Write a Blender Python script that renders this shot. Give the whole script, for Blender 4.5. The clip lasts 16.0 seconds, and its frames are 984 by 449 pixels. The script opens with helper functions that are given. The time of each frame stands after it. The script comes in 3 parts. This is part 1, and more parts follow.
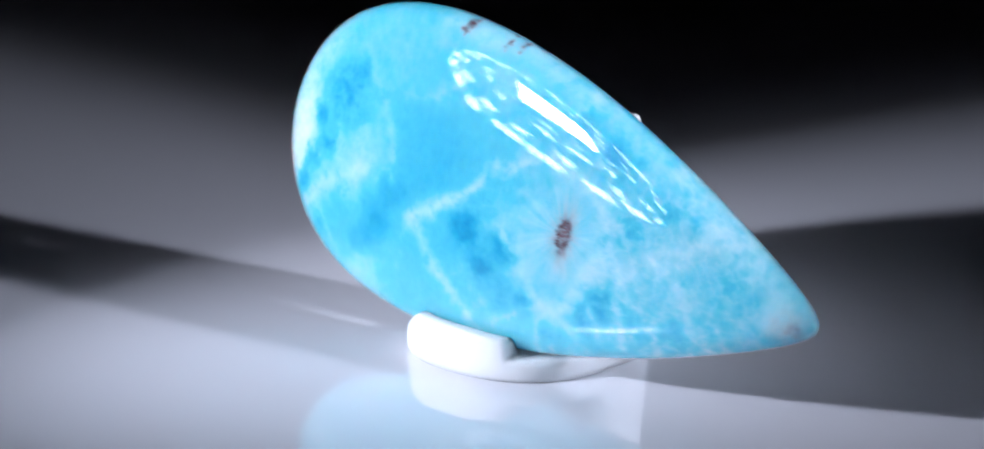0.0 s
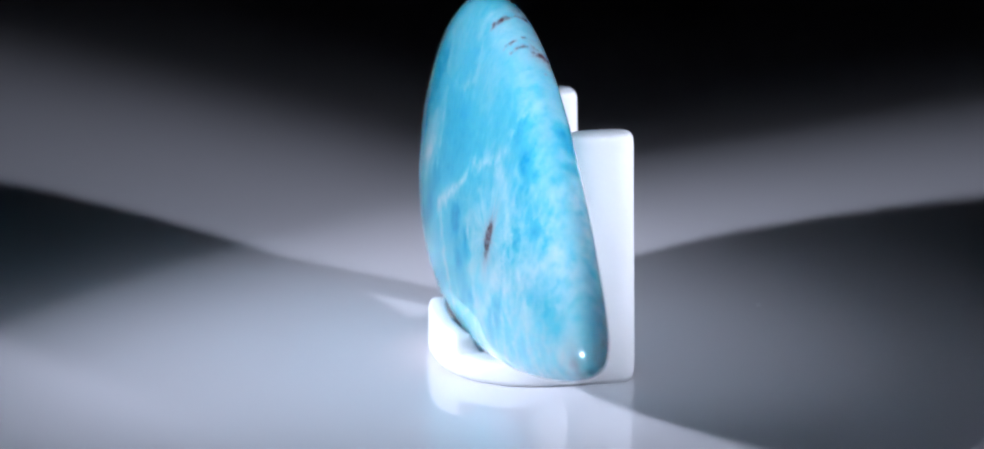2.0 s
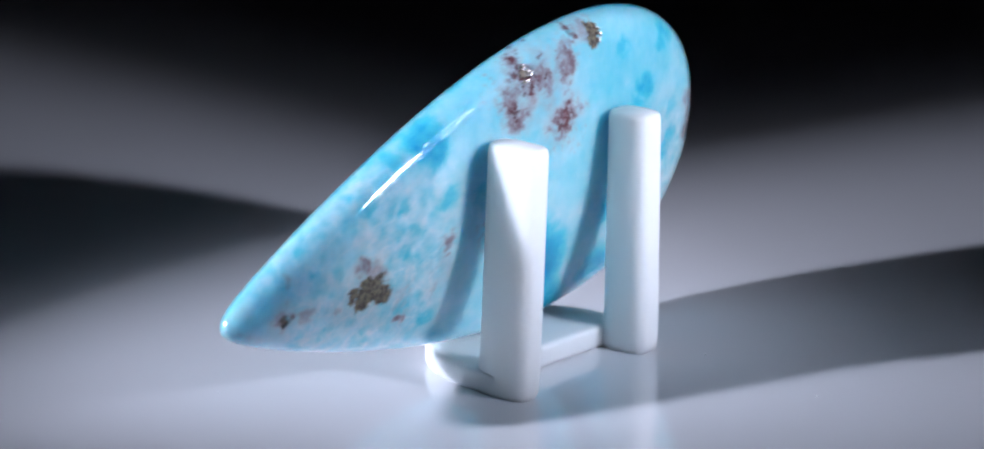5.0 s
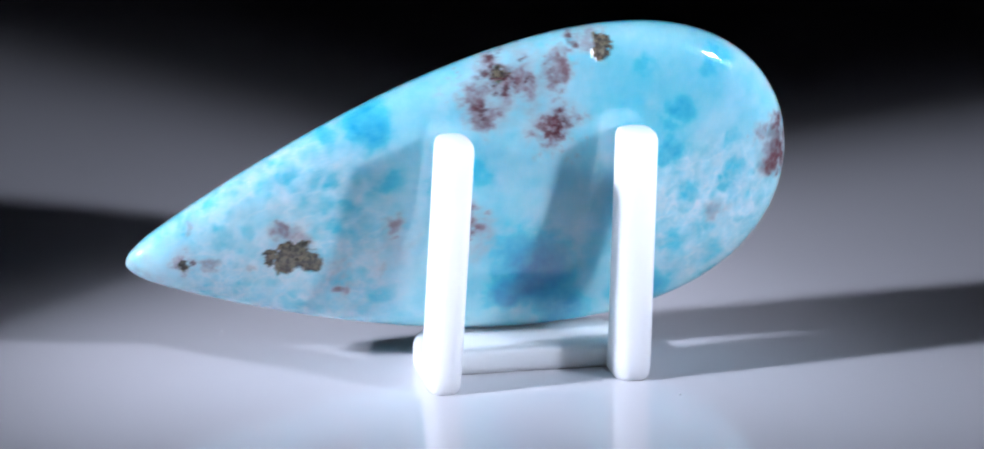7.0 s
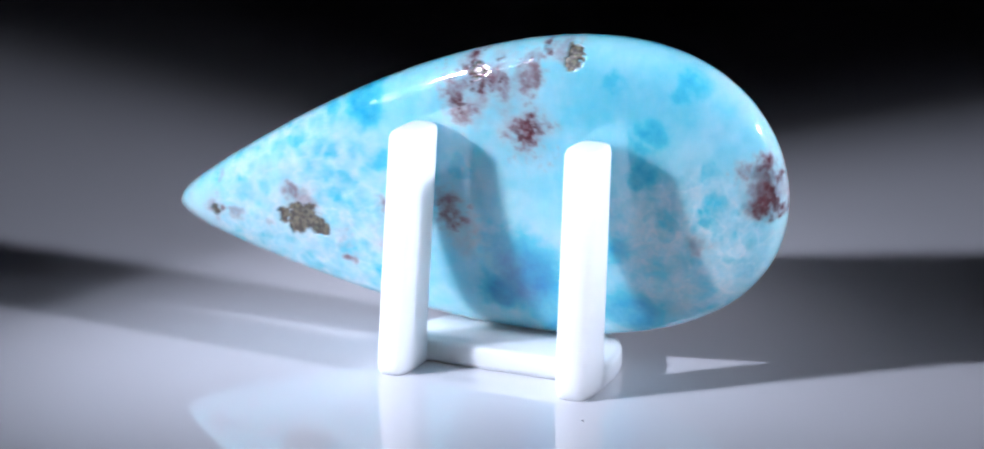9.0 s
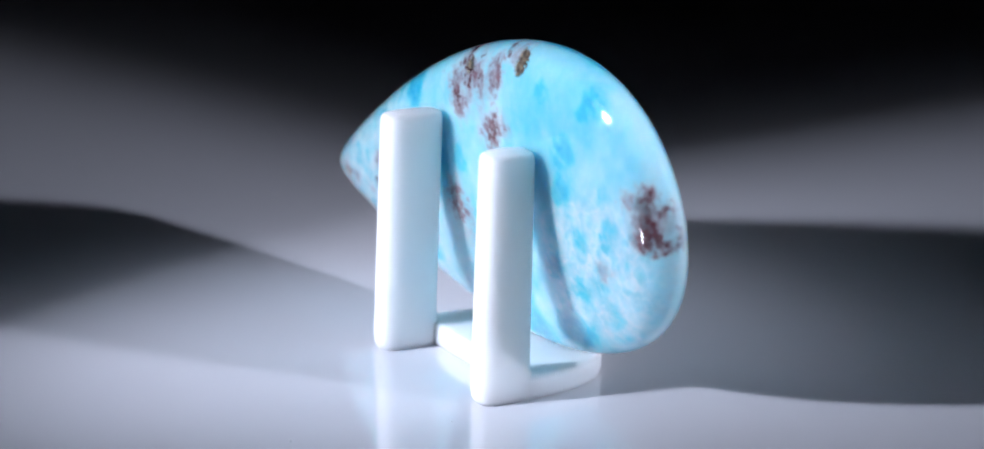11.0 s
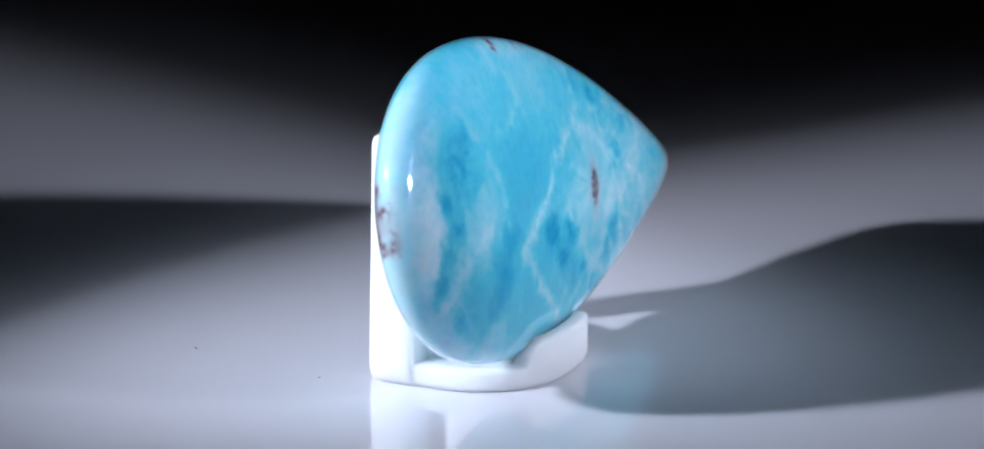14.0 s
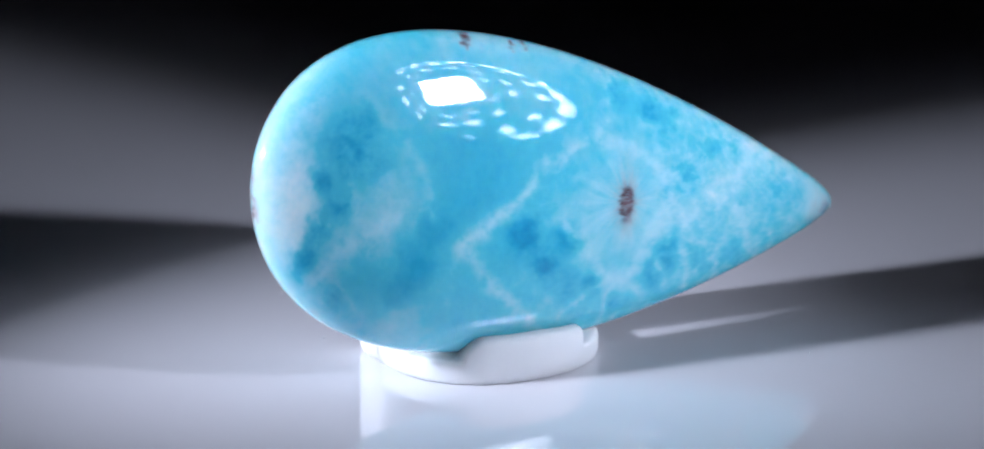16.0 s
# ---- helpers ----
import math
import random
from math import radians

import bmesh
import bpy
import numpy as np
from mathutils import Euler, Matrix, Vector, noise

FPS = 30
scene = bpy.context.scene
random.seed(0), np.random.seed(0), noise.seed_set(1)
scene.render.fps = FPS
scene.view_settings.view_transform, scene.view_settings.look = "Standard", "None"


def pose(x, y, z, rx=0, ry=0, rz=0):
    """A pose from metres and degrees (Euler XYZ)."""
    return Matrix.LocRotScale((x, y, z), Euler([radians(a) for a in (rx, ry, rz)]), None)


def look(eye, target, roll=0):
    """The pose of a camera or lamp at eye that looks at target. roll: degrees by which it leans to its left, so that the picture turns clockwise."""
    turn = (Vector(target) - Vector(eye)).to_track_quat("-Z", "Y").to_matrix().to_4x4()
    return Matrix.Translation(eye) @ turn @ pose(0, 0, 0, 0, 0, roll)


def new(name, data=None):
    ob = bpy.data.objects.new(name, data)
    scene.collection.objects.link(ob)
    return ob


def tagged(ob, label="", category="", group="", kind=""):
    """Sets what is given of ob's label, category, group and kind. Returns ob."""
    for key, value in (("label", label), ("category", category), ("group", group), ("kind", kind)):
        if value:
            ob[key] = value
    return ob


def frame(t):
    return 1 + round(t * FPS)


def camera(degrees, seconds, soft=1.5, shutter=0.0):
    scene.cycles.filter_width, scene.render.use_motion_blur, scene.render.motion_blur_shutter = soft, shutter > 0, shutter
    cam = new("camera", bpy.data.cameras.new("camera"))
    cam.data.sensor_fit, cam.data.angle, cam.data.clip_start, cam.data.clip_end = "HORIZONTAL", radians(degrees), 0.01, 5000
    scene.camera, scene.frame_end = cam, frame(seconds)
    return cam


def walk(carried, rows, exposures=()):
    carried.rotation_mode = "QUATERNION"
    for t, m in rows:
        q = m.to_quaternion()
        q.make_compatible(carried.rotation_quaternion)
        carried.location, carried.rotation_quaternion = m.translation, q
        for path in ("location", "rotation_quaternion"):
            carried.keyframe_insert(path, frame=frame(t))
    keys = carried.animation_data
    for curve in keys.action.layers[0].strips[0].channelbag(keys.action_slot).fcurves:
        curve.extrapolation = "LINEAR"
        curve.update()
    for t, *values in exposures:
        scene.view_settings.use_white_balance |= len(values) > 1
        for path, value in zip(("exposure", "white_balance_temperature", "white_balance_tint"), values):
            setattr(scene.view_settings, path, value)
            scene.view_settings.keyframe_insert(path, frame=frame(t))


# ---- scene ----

# ---- camera: fixed on a tripod, a long lens looking down on the turntable ----
cam = camera(19.15, 16.0, soft=1.95)
VIEW = pose(0.0, -0.220, 0.07496, 90 - 16.22, 0, 0.37) @ pose(0, 0, 0, 0, 0, 0.37)
cam.data.dof.use_dof, cam.data.dof.focus_distance, cam.data.dof.aperture_fstop = True, 0.224, 32.0
walk(cam, [(0.0, VIEW), (16.0, VIEW)])

# ---- world and lamps: a blacked-out studio with two small spot lamps ----
world = bpy.data.worlds.new("studio_dark")
scene.world = world
world.use_nodes = True
world.node_tree.nodes["Background"].inputs["Color"].default_value = (0.62, 0.55, 0.80, 1)
world.node_tree.nodes["Background"].inputs["Strength"].default_value = 0.009


def spot(name, at, aim, watts, degrees, blend, radius, colour):
    lamp = bpy.data.lights.new(name, "SPOT")
    lamp.energy, lamp.color, lamp.shadow_soft_size = watts, colour, radius
    lamp.spot_size, lamp.spot_blend = radians(degrees), blend
    ob = new(name, lamp)
    ob.matrix_world = look(at, aim)
    return ob


COOL = (0.765, 0.805, 0.99)
LAMPS = (((-0.171, -0.070, 0.0844), (23.0, -19.0), 26.8, 2.72, 1.12), ((0.1765, -0.0998, 0.0873), (147.9, -15.4), 22.4, 2.50, 1.2))


def along(at, turn):
    """The point 0.2 m from a lamp in the direction given by its bearing and its rise, in degrees."""
    b, r = radians(turn[0]), radians(turn[1])
    return (at[0] + 0.2 * math.cos(b) * math.cos(r), at[1] + 0.2 * math.sin(b) * math.cos(r), at[2] + 0.2 * math.sin(r))


for at, turn, cone, watts, size in LAMPS:
    spot("spot_light", at, along(at, turn), watts, cone, 0.85, 0.0055, COOL)

# ---- turning: everything on the plate goes round the z axis ----
RATE, START = -18.1013, -41.1


def turned(t, local=None):
    m = pose(0, 0, 0, 0, 0, START + RATE * t)
    return m @ local if local else m


# ---- materials ----
def material(name):
    m = bpy.data.materials.new(name)
    m.use_nodes = True
    return m, m.node_tree.nodes, m.node_tree.links, m.node_tree.nodes["Principled BSDF"]


def acrylic():
    """White gloss plate with a faint haze of wipe marks."""
    m, n, l, b = material("white_acrylic")
    co = n.new("ShaderNodeTexCoord")
    big = n.new("ShaderNodeTexNoise")
    big.inputs["Scale"].default_value, big.inputs["Detail"].default_value = 14, 4
    l.new(co.outputs["Object"], big.inputs["Vector"])
    tone = n.new("ShaderNodeValToRGB")
    tone.color_ramp.elements[0].color = (0.70, 0.707, 0.745, 1)
    tone.color_ramp.elements[1].color = (0.75, 0.757, 0.79, 1)
    l.new(big.outputs["Fac"], tone.inputs["Fac"])
    l.new(tone.outputs["Color"], b.inputs["Base Color"])
    fine = n.new("ShaderNodeTexNoise")
    fine.inputs["Scale"].default_value, fine.inputs["Detail"].default_value = 90, 5
    l.new(co.outputs["Object"], fine.inputs["Vector"])
    gloss = n.new("ShaderNodeMapRange")
    gloss.inputs["To Min"].default_value, gloss.inputs["To Max"].default_value = 0.003, 0.008
    l.new(fine.outputs["Fac"], gloss.inputs["Value"])
    l.new(gloss.outputs["Result"], b.inputs["Roughness"])
    b.inputs["IOR"].default_value = 1.80
    return m


def plastic():
    """Moulded white plastic with a satin skin."""
    m, n, l, b = material("white_plastic")
    co = n.new("ShaderNodeTexCoord")
    big = n.new("ShaderNodeTexNoise")
    big.inputs["Scale"].default_value, big.inputs["Detail"].default_value = 300, 3
    l.new(co.outputs["Object"], big.inputs["Vector"])
    tone = n.new("ShaderNodeValToRGB")
    tone.color_ramp.elements[0].color = (0.76, 0.785, 0.785, 1)
    tone.color_ramp.elements[1].color = (0.81, 0.835, 0.835, 1)
    l.new(big.outputs["Fac"], tone.inputs["Fac"])
    l.new(tone.outputs["Color"], b.inputs["Base Color"])
    fine = n.new("ShaderNodeTexNoise")
    fine.inputs["Scale"].default_value, fine.inputs["Detail"].default_value = 2500, 4
    l.new(co.outputs["Object"], fine.inputs["Vector"])
    bump = n.new("ShaderNodeBump")
    bump.inputs["Strength"].default_value, bump.inputs["Distance"].default_value = 0.08, 0.0001
    l.new(fine.outputs["Fac"], bump.inputs["Height"])
    l.new(bump.outputs["Normal"], b.inputs["Normal"])
    b.inputs["Roughness"].default_value = 0.58
    b.inputs["Subsurface Weight"].default_value = 0.9
    b.inputs["Subsurface Radius"].default_value = (1.0, 0.95, 0.9)
    b.inputs["Subsurface Scale"].default_value = 0.0045
    return m


def dark(name, colour, rough):
    m, n, l, b = material(name)
    co = n.new("ShaderNodeTexCoord")
    big = n.new("ShaderNodeTexNoise")
    big.inputs["Scale"].default_value, big.inputs["Detail"].default_value = 60, 6
    l.new(co.outputs["Object"], big.inputs["Vector"])
    tone = n.new("ShaderNodeValToRGB")
    tone.color_ramp.elements[0].color = (*[c * 0.7 for c in colour], 1)
    tone.color_ramp.elements[1].color = (*[c * 1.3 for c in colour], 1)
    l.new(big.outputs["Fac"], tone.inputs["Fac"])
    l.new(tone.outputs["Color"], b.inputs["Base Color"])
    b.inputs["Roughness"].default_value = rough
    return m


def larimar():
    """Polished blue pectolite: clouds of blue, milky veins, rust and dark pits by the masks on the mesh."""
    m, n, l, b = material("larimar")
    co = n.new("ShaderNodeTexCoord")

    def mask(name):
        a = n.new("ShaderNodeAttribute")
        a.attribute_name = name
        return a.outputs["Fac"]

    def noise_of(scale, detail, rough=0.55):
        t = n.new("ShaderNodeTexNoise")
        t.inputs["Scale"].default_value, t.inputs["Detail"].default_value, t.inputs["Roughness"].default_value = scale, detail, rough
        l.new(co.outputs["Object"], t.inputs["Vector"])
        return t.outputs["Fac"]

    def calc(op, a, c):
        t = n.new("ShaderNodeMath")
        t.operation, t.use_clamp = op, True
        for i, v in enumerate((a, c)):
            if isinstance(v, (int, float)):
                t.inputs[i].default_value = v
            else:
                l.new(v, t.inputs[i])
        return t.outputs[0]

    def span(v, lo, hi, to0=0.0, to1=1.0):
        t = n.new("ShaderNodeMapRange")
        for k, x in (("From Min", lo), ("From Max", hi), ("To Min", to0), ("To Max", to1)):
            t.inputs[k].default_value = x
        l.new(v, t.inputs["Value"])
        return t.outputs["Result"]

    def blend(fac, a, c):
        t = n.new("ShaderNodeMix")
        t.data_type = "RGBA"
        l.new(fac, t.inputs["Factor"])
        for sock, v in ((t.inputs[6], a), (t.inputs[7], c)):
            if isinstance(v, tuple):
                sock.default_value = (*v, 1)
            else:
                l.new(v, sock)
        return t.outputs[2]

    grain = span(noise_of(1300, 5, 0.6), 0.3, 0.7, -0.024, 0.024)
    cloud = span(noise_of(330, 5, 0.6), 0.3, 0.7, -0.03, 0.03)

    def plus(x, y):
        t = n.new("ShaderNodeMath")
        t.operation = "ADD"
        l.new(x, t.inputs[0])
        l.new(y, t.inputs[1])
        return t.outputs[0]

    tint = n.new("ShaderNodeValToRGB")
    ramp = tint.color_ramp
    ramp.elements[0].position, ramp.elements[0].color = 0.0, (0.010, 0.22, 0.41, 1)
    ramp.elements[1].position, ramp.elements[1].color = 1.0, (0.57, 0.69, 0.715, 1)
    for at, colour in ((0.28, (0.024, 0.37, 0.53, 1)), (0.50, (0.085, 0.50, 0.605, 1)), (0.74, (0.33, 0.61, 0.68, 1))):
        ramp.elements.new(at).color = colour
    l.new(plus(plus(mask("tone"), grain), cloud), tint.inputs["Fac"])
    c = tint.outputs["Color"]
    stain = calc("MULTIPLY", mask("rust"), span(noise_of(1500, 4), 0.35, 0.6, 0.75, 1.0))
    stain_tint = blend(span(stain, 0.25, 0.85), (0.42, 0.27, 0.27), (0.17, 0.075, 0.09))
    c = blend(calc("MULTIPLY", stain, 1.12), c, stain_tint)
    c = blend(mask("core"), c, (0.075, 0.019, 0.023))
    pitc = blend(span(noise_of(2600, 3), 0.4, 0.62), (0.028, 0.022, 0.012), (0.15, 0.135, 0.075))
    c = blend(mask("pit"), c, pitc)
    l.new(c, b.inputs["Base Color"])
    l.new(span(mask("pit"), 0, 1, 0.006, 0.5), b.inputs["Roughness"])
    b.inputs["IOR"].default_value = 1.62
    b.inputs["Coat Weight"].default_value, b.inputs["Coat IOR"].default_value, b.inputs["Coat Roughness"].default_value = 0.85, 1.62, 0.004
    b.inputs["Subsurface Weight"].default_value = 1.0
    b.inputs["Subsurface Radius"].default_value = (0.35, 0.85, 1.0)
    b.inputs["Subsurface Scale"].default_value = 0.0050
    bump = n.new("ShaderNodeBump")
    bump.inputs["Strength"].default_value, bump.inputs["Distance"].default_value = 0.03, 0.00002
    l.new(noise_of(700, 3), bump.inputs["Height"])
    l.new(bump.outputs["Normal"], b.inputs["Normal"])
    return m


def glow(name, colour, strength):
    m, n, l, b = material(name)
    b.inputs["Base Color"].default_value = (0.8, 0.8, 0.8, 1)
    b.inputs["Emission Color"].default_value = (*colour, 1)
    b.inputs["Emission Strength"].default_value = strength
    return m


LED, LED_RING = glow("led_chip", COOL, 70), glow("led_facet", COOL, 12)
ACRYLIC, PLASTIC, LARIMAR = acrylic(), plastic(), larimar()
BLACK_TABLE = dark("black_laminate", (0.012, 0.012, 0.013), 0.45)
BLACK_CLOTH = dark("black_cloth", (0.048, 0.042, 0.062), 0.95)
GREY_BODY = dark("grey_casing", (0.05, 0.05, 0.055), 0.5)


# ---- mesh helpers ----
def part(name, bm, mat, parent=None, label="", smooth=True):
    bmesh.ops.recalc_face_normals(bm, faces=bm.faces)
    me = bpy.data.meshes.new(name)
    bm.to_mesh(me)
    bm.free()
    for p in me.polygons:
        p.use_smooth = smooth
    me.materials.append(mat)
    ob = new(name, me)
    ob.parent = parent
    return tagged(ob, label)


def loft(rings):
    """A closed skin through rings of equal length, capped at both ends."""
    bm = bmesh.new()
    rows = [[bm.verts.new(p) for p in ring] for ring in rings]
    for a, c in zip(rows, rows[1:]):
        for i in range(len(a)):
            j = (i + 1) % len(a)
            bm.faces.new((a[i], a[j], c[j], c[i]))
    bm.faces.new(rows[0][::-1])
    bm.faces.new(rows[-1])
    return bm


def inset(poly, d):
    """The plan polygon (counter-clockwise) drawn in by d along its corner normals."""
    out = []
    for i, p in enumerate(poly):
        a, c = Vector(poly[i - 1]), Vector(poly[(i + 1) % len(poly)])
        q = Vector(p)
        e0, e1 = (q - a).normalized(), (c - q).normalized()
        nrm = (Vector((-e0.y, e0.x)) + Vector((-e1.y, e1.x))).normalized()
        out.append(q + nrm * d / max(0.5, nrm.dot(Vector((-e1.y, e1.x)))))
    return out


def slab(poly, z0, z1, r, lean=(0.0, 0.0), dome=0.0, steps=5):
    """Plan polygon raised from z0 to z1 with edges rounded by r, sheared by lean over its height."""
    rings = []
    for k in range(steps + 1):
        a = math.pi / 2 * k / steps
        rings.append((r * (1 - math.sin(a)), z0 + r * (1 - math.cos(a))))
    for k in range(1, 6):
        rings.append((0.0, z0 + r + (z1 - z0 - 2 * r) * k / 6))
    for k in range(steps + 1):
        a = math.pi / 2 * k / steps
        rings.append((r * (1 - math.cos(a)), z1 - r * (1 - math.sin(a))))
    if dome:
        rings.append((r + 0.35e-3, z1 + dome * 0.7))
        rings.append((r + 0.7e-3, z1 + dome))
    made = []
    for d, z in rings:
        s = (z - z0) / (z1 - z0)
        made.append([(p.x + lean[0] * s, p.y + lean[1] * s, z) for p in inset(poly, d)])
    return loft(made)


def round_box_plan(x0, x1, y0, y1, r, seg=7, far=None):
    pts = []
    f = far or r
    for cx, cy, a0, q in ((x1 - r, y0 + r, -90, r), (x1 - f, y1 - f, 0, f), (x0 + f, y1 - f, 90, f), (x0 + r, y0 + r, 180, r)):
        for k in range(seg + 1):
            a = radians(a0 + 90 * k / seg)
            pts.append((cx + q * math.cos(a), cy + q * math.sin(a)))
    return pts


def ring_plan(r, n):
    return [(r * math.cos(2 * math.pi * k / n), r * math.sin(2 * math.pi * k / n)) for k in range(n)]


# ---- the studio: table and black cloth all round ----
def studio():
    bm = slab(round_box_plan(-0.8, 0.8, -0.6, 0.8, 0.02), -0.795, -0.045, 0.004)
    tagged(part("table", bm, BLACK_TABLE), "black laminate plinth table under the turntable", "table", kind="structure")
    w = 0.02
    for name, x0, x1, y0, y1 in (("wall_north", -1.5, 1.5, 1.2, 1.2 + w), ("wall_south", -1.5, 1.5, -1.2 - w, -1.2),
                                 ("wall_west", -1.5 - w, -1.5, -1.2, 1.2), ("wall_east", 1.5, 1.5 + w, -1.2, 1.2)):
        bm = slab([(x0, y0), (x1, y0), (x1, y1), (x0, y1)], -0.795, 1.6, 0.002)
        tagged(part(name, bm, BLACK_CLOTH, smooth=False), "matt black cloth backdrop of the studio", "wall", kind="structure")
    for name, z in (("floor", -0.82), ("ceiling", 1.6)):
        bm = slab([(-1.5, -1.2), (1.5, -1.2), (1.5, 1.2), (-1.5, 1.2)], z + 0.001, z + w, 0.002)
        tagged(part(name, bm, BLACK_CLOTH, smooth=False), "matt black surface closing the studio", name, kind="structure")


# ---- turntable ----
def turntable():
    root = new("turntable")
    tagged(root, "glossy white round acrylic display turntable, slowly turning", "turntable")
    part("plate", slab(ring_plan(0.20, 160), -0.008, 0.0, 0.0012), ACRYLIC, root, "glossy white acrylic plate")
    part("casing", slab(ring_plan(0.11, 96), -0.045, -0.0082, 0.003), GREY_BODY, root, "dark grey motor casing")
    dice = random.Random(4)
    for k in range(18):
        r, a, d = 0.02 + 0.08 * dice.random(), 2 * math.pi * dice.random(), 0.00003 + 0.00005 * dice.random()
        if k < 2:
            r, a, d = ((0.0252, 1.937, 0.00009), (0.0157, 2.348, 0.00009))[k]
        plan = [(r * math.cos(a) + d * (1 + 0.4 * dice.random()) * math.cos(i * math.pi / 3), r * math.sin(a) + d * math.sin(i * math.pi / 3)) for i in range(6)]
        part("dust_speck", slab(plan, 0.0, d, d * 0.2, steps=1), PLASTIC, root, smooth=False)
    return root


# ---- studio lamps: a bright chip inside a faceted ring, deep in a black hood ----
def studio_lamp(at, aim, cone, size):
    root = new("studio_lamp")
    tagged(root, "small black hooded spot lamp with a faceted ring reflector, lit", "lamp", "lamps beside the turntable")
    root.matrix_world = look(at, aim)
    mouth = 0.0145 + 0.046 * math.tan(radians(cone / 2))
    wide = 0.0355 * size + 0.005
    shape = ((wide + 0.0015, 0.012), (wide + 0.0015, -0.030), (mouth + 0.001, -0.110), (mouth, -0.110), (wide, -0.029), (wide, 0.004))
    part("hood", loft([[(x, y, z) for x, y in ring_plan(r, 64)] for r, z in shape]), BLACK_CLOTH, root, "matt black conical hood", smooth=False)
    chip = slab(round_box_plan(-0.0100 * size, 0.0100 * size, -0.0082 * size, 0.0082 * size, 0.003), 0.0012, 0.0026, 0.0004)
    part("led_chip", chip, LED, root, "glowing white chip")
    dice = random.Random(7)
    for r0, r1, count, fill in ((0.0312, 0.0338, 20, 0.72), (0.0268, 0.0292, 15, 0.38), (0.0195, 0.0212, 12, 0.45), (0.0150, 0.0160, 9, 0.35)):
        for k in range(count):
            a0 = 2 * math.pi * (k + 0.25 * dice.random()) / count
            a1 = a0 + 2 * math.pi * fill * (0.6 + 0.6 * dice.random()) / count
            arc = [a0 + (a1 - a0) * i / 4 for i in range(5)]
            slant, thin = 0.0012 * (dice.random() - 0.5), 0.0007 * dice.random()
            outer = [(size * (r1 - thin + slant * i / 4), a) for i, a in enumerate(arc)]
            inner = [(size * (r0 + slant * i / 4), a) for i, a in enumerate(arc)]
            plan = [(r * math.cos(a), r * math.sin(a)) for r, a in outer + inner[::-1]]
            part("facet", slab(plan, 0.0012, 0.0026, 0.0002, steps=2), LED_RING, root, smooth=False)
    return root


